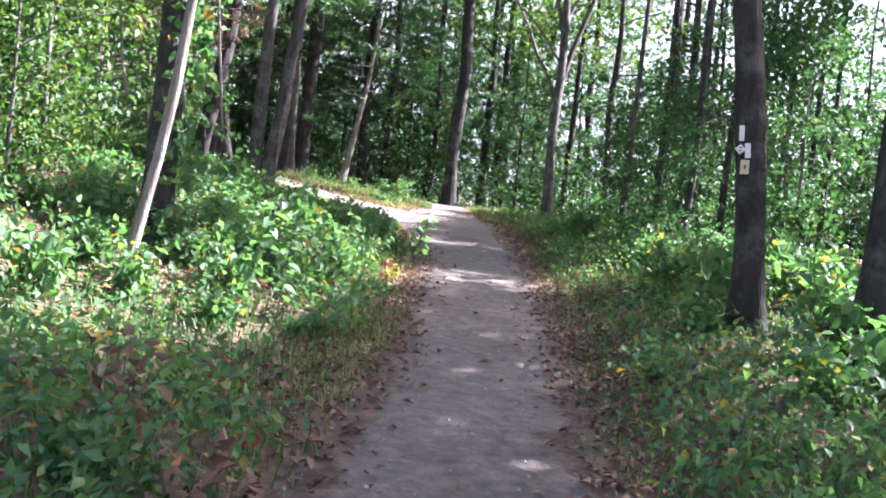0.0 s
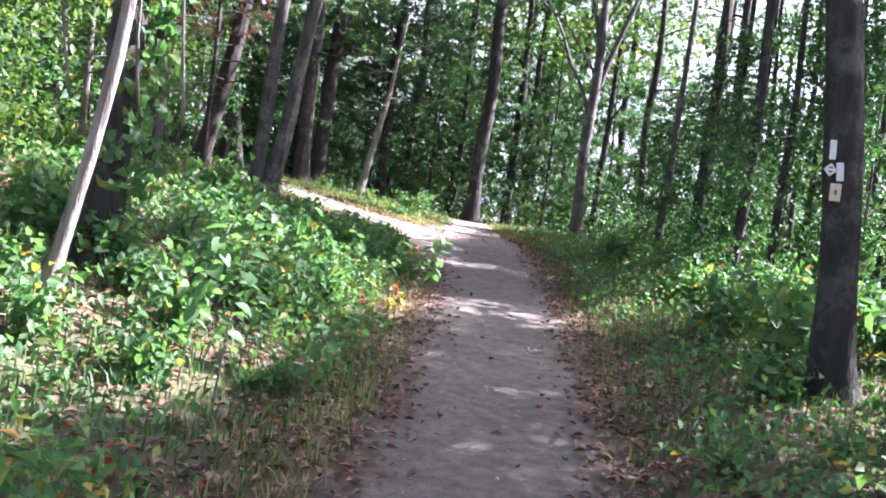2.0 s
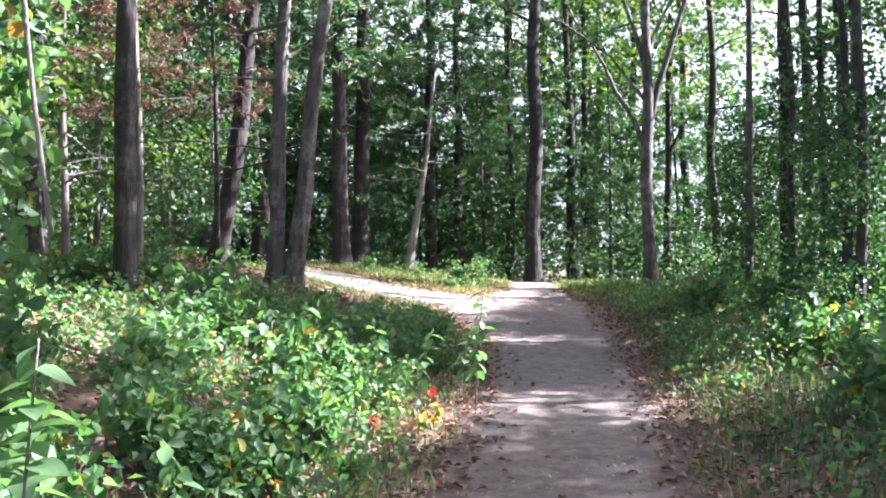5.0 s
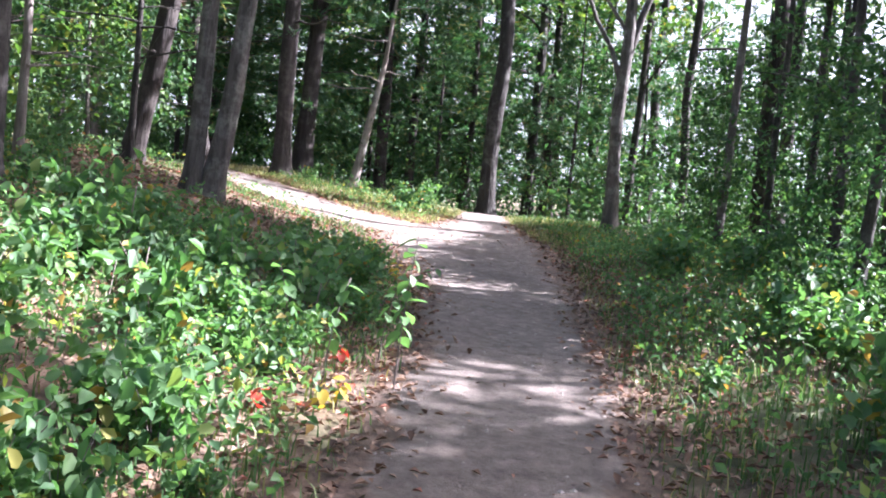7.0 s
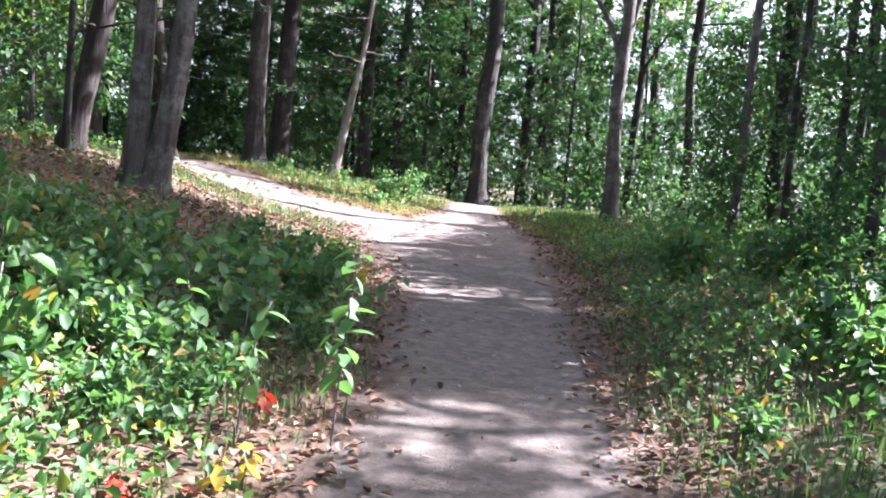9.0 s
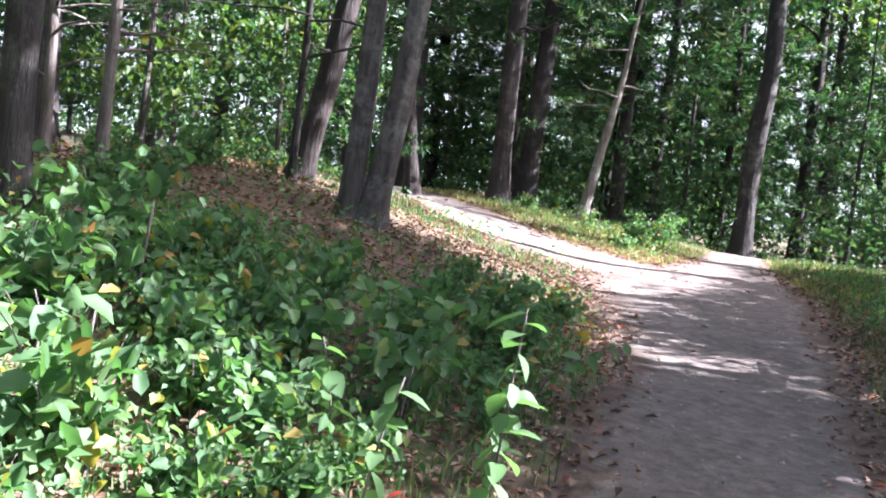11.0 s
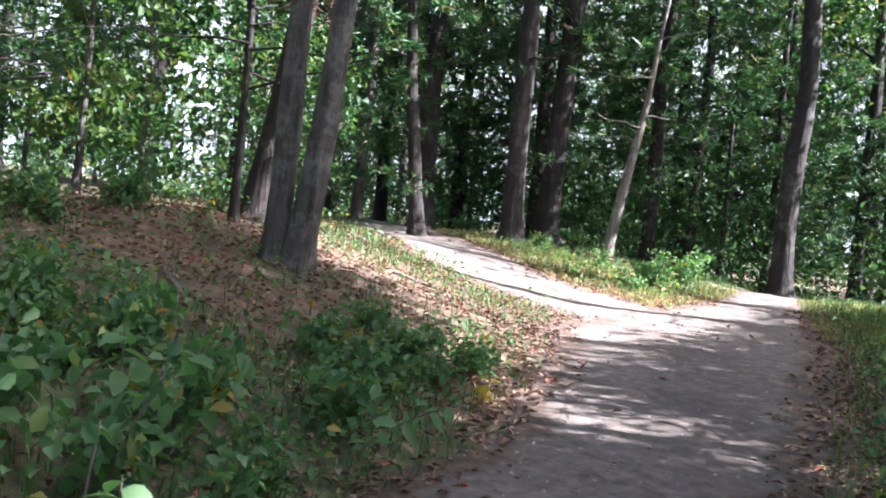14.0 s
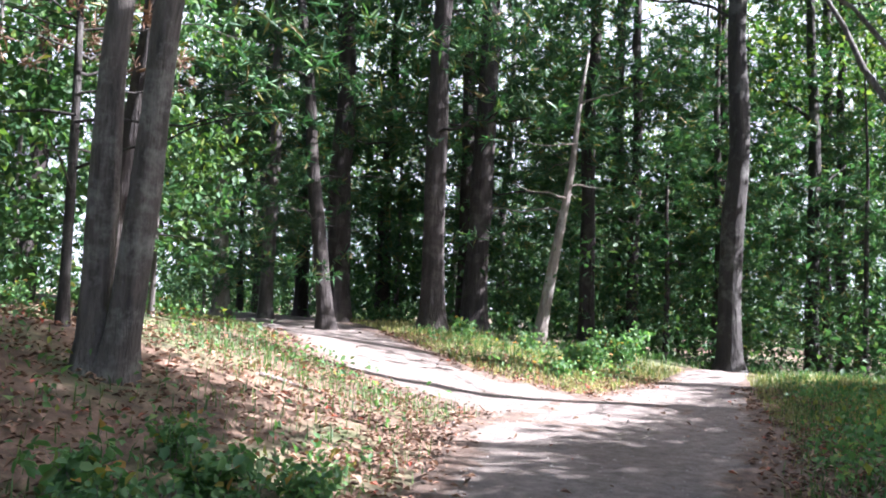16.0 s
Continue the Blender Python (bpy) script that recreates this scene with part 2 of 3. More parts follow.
def build_trails():
    ys = np.arange(-20, 38, 0.1)
    ribbon("trail", [(lerp(TRAIL, y), y, 1.0, 0.0) for y in ys], lambda i: lerp(TRAIL_W, ys[i]), "packed sandy dirt footpath scattered with fallen leaves")
    pts = []
    for (ax, ay), (bx, by) in zip(BRANCH, BRANCH[1:]):
        d = math.hypot(bx - ax, by - ay)
        for k in np.arange(0, d, 0.12):
            pts.append((ax + (bx - ax) * k / d, ay + (by - ay) * k / d, -(by - ay) / d, (bx - ax) / d))
    ribbon("side_trail", pts, lambda i: BRANCH_W, "side footpath of pale dirt climbing past the twin tree")


build_ground()
build_trails()


# ---- plants ----
def tube(points, radii, sides=10, rough=0.0, seed=0.0):
    verts, faces = [], []
    up = Vector((0.3, 1, 0.2)).normalized()
    for i, p in enumerate(points):
        a, b = Vector(points[max(i - 1, 0)]), Vector(points[min(i + 1, len(points) - 1)])
        d = (b - a).normalized()
        s = d.cross(up).normalized()
        t = d.cross(s)
        for k in range(sides):
            ang = 2 * math.pi * k / sides
            r = radii[i] * (1 + rough * noise.noise((math.cos(ang) * 1.7 + seed, math.sin(ang) * 1.7, p[2] * 0.9)))
            verts.append(Vector(p) + s * (r * math.cos(ang)) + t * (r * math.sin(ang)))
        if i:
            o, q = (i - 1) * sides, i * sides
            faces += [(o + k, o + (k + 1) % sides, q + (k + 1) % sides, q + k) for k in range(sides)]
    faces.append(tuple(range(len(verts) - sides, len(verts))))
    return verts, faces


def faced(name, v, f, mat):
    me = bpy.data.meshes.new(name)
    me.vertices.add(len(v))
    me.vertices.foreach_set("co", v.ravel())
    me.loops.add(f.size)
    me.loops.foreach_set("vertex_index", f.ravel())
    me.polygons.add(len(f))
    me.polygons.foreach_set("loop_start", np.arange(0, f.size, 3))
    me.update()
    me.materials.append(mat)
    me.validate()
    return me


def leaf_mesh(name, rng, centres, size, ratio, mat, flat=0.5, fold=0.25, aim=None, oval=False):
    """One mesh of separate pointed leaves, each folded along its midrib."""
    n = len(centres)
    c = np.asarray(centres, float)
    d = rng.normal(size=(n, 3))
    if aim is not None:
        d = d * 0.45 + aim
    if flat > 0.8:
        d[:, 2] *= 0.2
    d /= np.linalg.norm(d, axis=1, keepdims=True)
    nrm = rng.normal(size=(n, 3)) * (1 - flat) + np.array([0, 0, flat * 1.6])
    s = np.cross(d, nrm)
    s /= np.linalg.norm(s, axis=1, keepdims=True) + 1e-9
    up = np.cross(s, d)
    ln = (size * rng.uniform(0.6, 1.35, n))[:, None]
    wd = ln * ratio
    base, tip = c - d * ln * 0.5, c + d * ln * 0.5 - up * ln * 0.12
    mid = c + d * ln * -0.05
    if oval:
        lo, hi = c - d * ln * 0.22, c + d * ln * 0.2
        sw, uw = s * wd * 0.5, up * wd * fold
        v = np.stack([base, lo + sw + uw, hi + sw * 0.85 + uw, tip, hi - sw * 0.85 + uw, lo - sw + uw], 1).reshape(-1, 3)
        i = np.arange(n) * 6
        f = np.stack([i, i + 1, i + 2, i, i + 2, i + 3, i, i + 3, i + 4, i, i + 4, i + 5], 1).reshape(-1, 3)
        return faced(name, v, f, mat)
    v = np.stack([base, mid + s * wd * 0.5 + up * wd * fold, tip, mid - s * wd * 0.5 + up * wd * fold], 1).reshape(-1, 3)
    i = np.arange(n) * 4
    f = np.stack([i, i + 1, i + 2, i, i + 2, i + 3], 1).reshape(-1, 3)
    return faced(name, v, f, mat)


def clumps(rng, count, each, radius, lo, hi, spread, hollow=0.3):
    """Leaf centres in clumps through an uneven crown from lo to hi metres up."""
    out = []
    for _ in range(count):
        a, u = rng.uniform(0, 2 * math.pi), rng.uniform(0, 1)
        z = lo + (hi - lo) * u
        w = radius * (0.35 + 0.65 * math.sin(math.pi * min(max(0.12 + 0.8 * u, 0), 1)))
        r = w * math.sqrt(rng.uniform(hollow, 1.0)) * rng.uniform(0.6, 1.15)
        k = rng.normal(size=(int(each * rng.uniform(0.5, 1.5)), 3)) * np.array([spread, spread, spread * 0.45])
        out.append(k + np.array([math.cos(a) * r, math.sin(a) * r, z]))
    return np.concatenate(out)


def boughs(rng, count, each, radius, lo, hi):
    """Needles in tufts that fan out along flat, slightly drooping boughs."""
    pts, aims = [], []
    for _ in range(count):
        a, u = rng.uniform(0, 2 * math.pi), rng.uniform(0, 1)
        z, ln = lo + (hi - lo) * u, radius * (1.0 - 0.65 * u) * rng.uniform(0.55, 1.1)
        droop, n = rng.uniform(-0.5, 0.7), max(3, each // 13)
        k = rng.uniform(0.3, 1.0, n) ** 0.8
        side = rng.normal(size=n) * 0.13 * ln
        tuft = np.stack([np.cos(a) * k * ln - np.sin(a) * side, np.sin(a) * k * ln + np.cos(a) * side, z + 0.25 * k * ln * droop + rng.normal(size=n) * 0.05], 1)
        fan = rng.normal(size=(n, 13, 3)) * np.array([0.8, 0.8, 0.5]) + np.array([math.cos(a), math.sin(a), 0.25]) * 0.7
        fan /= np.linalg.norm(fan, axis=2, keepdims=True)
        pts.append((tuft[:, None, :] + fan * 0.1).reshape(-1, 3))
        aims.append(fan.reshape(-1, 3) * 1.4)
    return np.concatenate(pts), np.concatenate(aims)


RNG = np.random.default_rng(7)
CROWNS = {}
for k in range(4):
    CROWNS["broad", k] = leaf_mesh("crown", RNG, clumps(RNG, 75, 46, 3.0, 6.0, 14.0, 0.42), 0.17, 0.62, M_CANOPY)
for k in range(3):
    p, a = boughs(RNG, 125, 80, 3.1, 2.6, 14.0)
    CROWNS["pine", k] = leaf_mesh("crown", RNG, p, 0.23, 0.15, M_NEEDLE, 0.3, 0.1, a)
for k in range(3):
    p, a = boughs(RNG, 60, 80, 2.0, 0.6, 5.5)
    CROWNS["lowpine", k] = leaf_mesh("crown", RNG, p, 0.2, 0.14, M_NEEDLE, 0.3, 0.1, a)
for k in range(4):
    CROWNS["sapling", k] = leaf_mesh("crown", RNG, clumps(RNG, 50, 44, 1.25, 0.4, 4.6, 0.23, 0.0), 0.115, 0.62, M_DARKLEAF)
for k in range(2):
    CROWNS["bright", k] = leaf_mesh("crown", RNG, clumps(RNG, 50, 40, 1.2, 0.5, 4.8, 0.25, 0.0), 0.1, 0.62, M_CANOPY)
p, a = boughs(RNG, 40, 70, 1.8, 3.0, 6.5)
# small flat crowns high up, shaped to aim their shade at the ground
for k in range(2):
    CROWNS["high", k] = leaf_mesh("crown", RNG, clumps(RNG, 44, 46, 1.5, 8.2, 10.2, 0.33, 0.0), 0.19, 0.62, M_CANOPY)
CROWNS["dead", 0] = leaf_mesh("crown", RNG, p, 0.18, 0.12, M_DEADNEEDLE, 0.3, 0.1, a)
COUNT = {}


def tree(x, y, r, h, crown, bark, label, lean=(0.0, 0.0), limbs=(), scale=1.0, bend=0.0, name="tree", category="tree", group="forest trees", lift=0.0):
    """A thing: trunk, limbs and crown under an empty at its base. lean: metres aside per metre up."""
    root = new(name)
    root.location = (x, y, land(x, y) - 0.06)
    tagged(root, label, category, group)
    sd = x * 3.1 + y * 1.7
    rings = max(9, int(h * 1.6))

    def spine(z):
        u = z / h
        return Vector(((lean[0] - 0.035) * z + bend * math.sin(u * 5.0) + 0.12 * r * 3 * noise.noise((sd, z * 0.35, 0)) + 0.11 * min(z / 3, 1.0) * noise.noise((sd + 3, z * 0.42, 8)), lean[1] * z + 0.12 * r * 3 * noise.noise((sd, 5, z * 0.35)), z))

    zs = [h * (i / rings) ** 1.25 for i in range(rings + 1)]
    rad = [r * (1 - 0.8 * (z / h)) * (1 + 0.55 * math.exp(-z / 0.22)) for z in zs]
    mesh_object("trunk", *tube([spine(z) for z in zs], rad, 12, 0.22, sd), bark, root)
    for z0, az, ln, rise, thick in limbs:
        p0, pts, rr = spine(z0), [], []
        for i in range(7):
            u = i / 6
            wob = 0.09 * ln * noise.noise((sd + z0, u * 3, az))
            pts.append(p0 + Vector((math.cos(az) * ln * u + wob, math.sin(az) * ln * u - wob, rise * (u ** 0.85) + wob)))
            rr.append(thick * (1 - 0.8 * u))
        mesh_object("limb", *tube(pts, rr, 7, 0.15, sd), bark, root)
    if crown:
        kinds = [k for k in CROWNS if k[0] == crown]
        COUNT[crown] = COUNT.get(crown, 0) + 1
        ob = new("crown", CROWNS[kinds[COUNT[crown] % len(kinds)]])
        ob.parent = root
        mid = spine(min(h, 8.0))
        ob.location = (mid.x * 0.9, mid.y * 0.9, lift)
        ob.rotation_euler = (0, 0, sd * 2.3)
        ob.scale = (scale, scale, scale * (h / 14.0 if crown in ("broad", "pine") else 1.0))
    return root


def twigs(rnd, n, lo, hi, ln, rise=0.3, thick=0.025):
    return [(rnd.uniform(lo, hi), rnd.uniform(0, 6.28), ln * rnd.uniform(0.5, 1.2), rise * rnd.uniform(-0.3, 1.2) * ln, thick * rnd.uniform(0.6, 1.3)) for _ in range(n)]


rnd = random.Random(3)
OAK, PINE, YOUNG = "tall oak with dark furrowed bark beside the trail", "white pine with dark scaly trunk and drooping boughs", "slim young tree with dense dark green leaves"
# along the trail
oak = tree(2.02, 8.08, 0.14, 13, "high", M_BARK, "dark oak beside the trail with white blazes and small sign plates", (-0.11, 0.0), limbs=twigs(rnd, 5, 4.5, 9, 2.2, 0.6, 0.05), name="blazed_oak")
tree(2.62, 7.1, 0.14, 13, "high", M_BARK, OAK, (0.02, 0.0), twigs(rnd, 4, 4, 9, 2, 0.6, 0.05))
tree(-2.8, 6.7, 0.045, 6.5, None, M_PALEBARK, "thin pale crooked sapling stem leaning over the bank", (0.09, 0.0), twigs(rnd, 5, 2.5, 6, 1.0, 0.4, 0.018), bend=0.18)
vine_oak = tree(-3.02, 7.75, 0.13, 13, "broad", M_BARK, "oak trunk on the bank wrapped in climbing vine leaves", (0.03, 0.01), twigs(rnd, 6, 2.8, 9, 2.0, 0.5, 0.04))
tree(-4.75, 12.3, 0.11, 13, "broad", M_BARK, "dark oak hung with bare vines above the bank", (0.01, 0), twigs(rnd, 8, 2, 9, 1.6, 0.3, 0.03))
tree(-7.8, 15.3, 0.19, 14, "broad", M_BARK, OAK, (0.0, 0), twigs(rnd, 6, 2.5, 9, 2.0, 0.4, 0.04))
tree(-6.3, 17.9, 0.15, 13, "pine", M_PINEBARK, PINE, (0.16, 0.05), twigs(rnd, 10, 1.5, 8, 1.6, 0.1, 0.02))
# the twin tree at the fork: two stems from one foot
twin = tree(-4.78, 16.5, 0.12, 13, "broad", M_GREYBARK, "twin-stemmed grey oak leaning at the fork of the trails", (0.05, 0.0), twigs(rnd, 7, 2.4, 9, 1.6, 0.3, 0.03), name="twin_oak")
zs = [13 * (i / 18) ** 1.25 for i in range(19)]
stem2 = mesh_object("second_stem", *tube([(0.2 + 0.125 * z - 0.0028 * z * z + 0.03 * math.sin(z * 1.7), 0.06 - 0.02 * z, z) for z in zs], [0.125 * (1 - 0.8 * z / 13) * (1 + 0.6 * math.exp(-z / 0.2)) for z in zs], 12, 0.3, 4.0), M_GREYBARK, twin)
# far side of the fork
tree(-2.08, 27.2, 0.205, 17, "broad", M_BARK, "tall straight dark oak where the trail dips", (0.02, 0.0), limbs=twigs(rnd, 6, 5, 13, 2.5, 0.5, 0.05))
tree(-1.45, 33.5, 0.17, 15, "broad", M_BARK, OAK, limbs=twigs(rnd, 5, 4, 11, 2.2, 0.5, 0.05))
tree(0.68, 24.85, 0.15, 13, "high", M_GREYBARK, "oak forking into several rising limbs beside the trail", (0.0, 0),
     [(3.3, 0.25, 1.5, 5.2, 0.085), (2.9, 3.0, 1.9, 3.6, 0.06), (4.6, 2.7, 1.6, 4.2, 0.06), (5.0, 0.5, 1.6, 3.0, 0.05), (4.2, 3.4, 2.4, 2.2, 0.04)])
tree(1.3, 31.0, 0.12, 13, "broad", M_BARK, OAK, (0.03, 0), twigs(rnd, 4, 4, 9, 2, 0.6, 0.04))
tree(-5.12, 26.5, 0.105, 5.0, None, M_PALEBARK, "pale broken leaning trunk lit by the sun", (0.17, 0), twigs(rnd, 7, 2.0, 4.8, 1.3, 0.1, 0.02), bend=0.05)
tree(-6.3, 26.5, 0.22, 17, "pine", M_PINEBARK, PINE, (0.02, 0), twigs(rnd, 12, 2, 9, 2.0, 0.05, 0.025))
tree(-6.3, 24.9, 0.19, 17, "pine", M_PINEBARK, PINE, (0.0, 0), twigs(rnd, 12, 2, 9, 2.0, 0.05, 0.025))
tree(-8.5, 25.5, 0.22, 16, "pine", M_PINEBARK, PINE, (-0.01, 0), twigs(rnd, 12, 2, 9, 2.0, 0.05, 0.025))
tree(-7.5, 23.7, 0.13, 9, "lowpine", M_PINEBARK, PINE, (-0.14, 0), twigs(rnd, 10, 1, 7, 1.4, 0.1, 0.02))
tree(-9.6, 24.9, 0.12, 13, "pine", M_GREYBARK, PINE, limbs=twigs(rnd, 8, 2, 9, 1.6, 0.05, 0.02))
tree(-10.4, 24.6, 0.14, 13, "broad", M_PALEBARK, OAK)
tree(-4.3, 29.5, 0.13, 13, "pine", M_PINEBARK, PINE, limbs=twigs(rnd, 12, 1.5, 8, 1.6, 0.05, 0.02))
tree(-3.0, 31.0, 0.1, 11, "lowpine", M_PINEBARK, PINE, limbs=twigs(rnd, 10, 1.5, 7, 1.6, 0.05, 0.02))
tree(3.35, 23.7, 0.18, 14, "sapling", M_PINEBARK, "dark straight trunk wrapped in young foliage", limbs=twigs(rnd, 10, 2, 8, 1.8, 0.05, 0.02))
tree(2.12, 20.2, 0.075, 11, "sapling", M_GREYBARK, YOUNG, (0.02, 0), twigs(rnd, 5, 2, 8, 1.2, 0.4, 0.02), 0.5)
tree(2.3, 13.6, 0.06, 10, "sapling", M_BARK, "thin dark tree among saplings at the grassy verge", (0.015, 0), twigs(rnd, 6, 2, 8, 1.2, 0.4, 0.02), 0.55, bend=0.08)
tree(2.95, 16.9, 0.07, 11, "sapling", M_BARK, YOUNG, (0.0, 0), twigs(rnd, 6, 2, 8, 1.2, 0.4, 0.02), 0.55)
tree(3.65, 20.0, 0.06, 10, "sapling", M_BARK, YOUNG, (0.01, 0), (), 0.5)
tree(3.95, 20.3, 0.055, 10, "sapling", M_BARK, YOUNG, (-0.02, 0), (), 0.5)
tree(4.3, 26.6, 0.16, 14, "sapling", M_BARK, OAK, limbs=twigs(rnd, 5, 3, 9, 2, 0.4, 0.04))
tree(2.4, 28.5, 0.13, 14, "broad", M_BARK, OAK, limbs=twigs(rnd, 5, 3, 9, 2, 0.4, 0.04))
tree(-5.3, 13.6, 0.05, 5.5, "dead", M_TWIG, "dead young conifer with rusty brown needles", limbs=twigs(rnd, 14, 0.8, 4, 1.0, 0.2, 0.012), scale=0.6)
tree(-6.0, 17.3, 0.05, 6, "dead", M_BARK, "dead conifer with bare grey twigs and brown needles", limbs=twigs(rnd, 24, 1.0, 5, 1.7, 0.25, 0.014), scale=0.8)
for x, y in ((0.3, 36.5), (2.4, 38.0), (-3.6, 37.0), (4.9, 33.0), (-0.9, 41.0), (-5.6, 33.0), (3.4, 42.0)):
    tree(x, y, rnd.uniform(0.12, 0.2), 15, "pine", M_PINEBARK, PINE, (rnd.uniform(-0.02, 0.05), 0), twigs(rnd, 8, 2, 9, 1.8, 0.05, 0.02))
for x, y, s in ((-7.3, 28.2, 1.25), (-9.4, 28.6, 1.2), (-4.9, 28.4, 1.1), (-11.2, 28.2, 1.3), (-3.3, 33.0, 1.2), (-8.3, 31.2, 1.3), (-13.0, 25.2, 1.2), (-12.2, 22.0, 1.2), (-1.0, 36.0, 1.2)):
    tree(x, y, 0.16, 13, "pine", M_PINEBARK, PINE, (rnd.uniform(-0.02, 0.03), 0), twigs(rnd, 12, 1.2, 8, 1.8, 0.05, 0.02), s, lift=-0.9)
# saplings and low pines that close the view
for x, y, s in ((4.2, 15.0, 0.9), (4.4, 16.4, 1.1), (3.3, 18.3, 1.0), (5.2, 18.6, 1.2), (4.7, 21.6, 1.2), (2.4, 23.2, 0.8), (6.4, 24, 1.3), (3.4, 30, 1.2),
                (-5.2, 9.2, 0.9), (-6.4, 10.6, 1.1), (-7.2, 12.2, 1.2), (-6.2, 7.6, 0.9), (-8.6, 14.0, 1.2), (-7.0, 19.4, 0.9), (-8.8, 18.6, 1.2), (-10.6, 20.5, 1.3), (-5.0, 5.6, 0.8), (-9.5, 10.5, 1.2)):
    tree(x, y, 0.035 * s, 4.2 * s, "sapling", M_GREYBARK, YOUNG, (rnd.uniform(-0.05, 0.05), 0), twigs(rnd, 4, 0.8, 3.4 * s, 0.9, 0.5, 0.012), s, name="sapling", category="sapling", group="saplings")
for x, y, s in ((-5.6, 30.5, 1.1), (-3.6, 29.2, 0.9), (-7.8, 29.4, 1.2), (-2.9, 34, 1.3), (-0.2, 30.2, 1.0), (-9.8, 27.5, 1.2), (-11.5, 26.5, 1.1), (1.8, 34, 1.3), (-6.6, 34, 1.4)):
    tree(x, y, 0.06, 6.5 * s, "lowpine", M_PINEBARK, "young pine with layered green boughs", (0, 0), twigs(rnd, 6, 0.8, 4, 1.3, 0.1, 0.014), s, group="young pines")
for x, y, s in ((-4.5, 8.6, 0.8), (-5.4, 9.8, 1.0), (-4.2, 7.5, 0.6), (-5.6, 7.9, 1.0), (-6.6, 9.3, 1.1), (-6.2, 12.0, 1.1), (-7.6, 16.6, 1.2), (-8.4, 20.6, 1.2)):
    tree(x, y, 0.035 * s, 4.4 * s, "bright", M_GREYBARK, "young tree with light green leaves up the bank", (rnd.uniform(-0.05, 0.05), 0), twigs(rnd, 5, 0.8, 3.4 * s, 0.9, 0.5, 0.012), s, name="sapling", category="sapling", group="saplings")
tree(-6.7, 14.4, 0.05, 6, "dead", M_TWIG, "dead conifer with bare grey twigs and brown needles", limbs=twigs(rnd, 26, 0.8, 5, 1.6, 0.25, 0.012), scale=0.8)
# the wood round about, with sunny clearings left open towards the sun
CLEARINGS = ((-3.7, -0.9, 5.6, 13.4), (-4.6, -1.5, 17.5, 21.0), (-8.5, -3.0, 22.3, 25.0))


def sunny(x, y, lo, hi, r):
    for z in np.linspace(lo, hi, 6):
        px, py = x - to_sun.x / to_sun.z * (z - 0.6), y - to_sun.y / to_sun.z * (z - 0.6)
        if any(a - r < px < b + r and c - r < py < d + r for a, b, c, d in CLEARINGS):
            return True
    return False


# added trees, crowns mostly out of view, set sunward to shade the trail
for y in (4.6, 6.2, 7.9, 9.4, 10.9, 12.4, 14.4, 18.4):
    x = lerp(TRAIL, y - 3.9) + 10.0 + rnd.uniform(-0.25, 0.35)
    tree(x, y, 0.065, 10.5, "high", M_BARK, "added slim tree whose high crown shades trail and bank", (0, 0))
# more added shade trees, aimed at the bank, near ground and fork
for x, y in ((6.3, 12.4), (4.9, 18.7), (3.4, 19.3), (5.8, 18.9), (3.3, 16.0), (3.7, 7.6), (3.4, 5.0), (3.0, 18.6), (9.6, 25.4), (9.4, 27.8), (6.6, 5.4), (6.7, 7.2), (8.3, 6.3), (8.2, 8.0), (5.2, 6.4), (9.3, 4.0), (7.6, 4.4), (6.4, 16.7), (5.2, 17.9), (4.1, 17.4), (4.5, 20.0), (6.9, 18.4), (2.9, 20.6), (9.0, 21.4), (9.1, 23.2), (8.4, 16.6)):
    tree(x, y, 0.065, 10.5, "high", M_BARK, "added slim tree whose high crown shades trail and bank", (0, 0))
spots = []
while len(spots) < 95:
    x, y = rnd.uniform(-34, 30), rnd.uniform(-24, 62)
    gap = sunny(x, y, 5.0, 16.0, 3.5)
    near = gap or abs(x - lerp(TRAIL, y)) < 3.4 or branch_off(x, y) < 2.2 or (-9 < x < 6 and -3 < y < 31)
    if near or any(math.hypot(x - a, y - b) < 2.3 for a, b in spots):
        continue
    spots.append((x, y))
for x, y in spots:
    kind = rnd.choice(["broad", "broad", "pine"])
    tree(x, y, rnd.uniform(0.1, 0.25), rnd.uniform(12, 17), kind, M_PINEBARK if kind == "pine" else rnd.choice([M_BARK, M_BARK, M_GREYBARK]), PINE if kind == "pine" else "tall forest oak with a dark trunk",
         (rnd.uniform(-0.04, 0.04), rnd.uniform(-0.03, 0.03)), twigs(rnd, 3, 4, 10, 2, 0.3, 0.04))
spots = []
while len(spots) < 125:
    x, y = rnd.uniform(-26, 20), rnd.uniform(6, 56)
    if (abs(x - lerp(TRAIL, y)) < 4.5 and y < 31) or branch_off(x, y) < 2.5 or (-9 < x < 7 and y < 33):
        continue
    spots.append((x, y))
    s = rnd.uniform(0.9, 1.5)
    kind = rnd.choice(["sapling", "sapling", "lowpine"])
    tree(x, y, 0.04 * s, 4.6 * s, kind, M_GREYBARK, YOUNG if kind == "sapling" else "young pine with layered green boughs", (0, 0), (), s, name="sapling", category="sapling", group="saplings")

# woods far off that close the view
far = []
while len(far) < 470:
    a, d = rnd.uniform(-1.9, 1.9), rnd.uniform(38, 62)
    x, y = math.sin(a) * d, 8 + math.cos(a) * d
    z = -0.5 + 9 * rnd.random() ** 1.8 if d > 45 else rnd.uniform(-0.5, 3)
    far.append((x, y, z))
rng = np.random.default_rng(21)
pts = np.concatenate([np.array(c) + rng.normal(size=(95, 3)) * np.array([1.3, 1.3, 0.8]) for c in far])
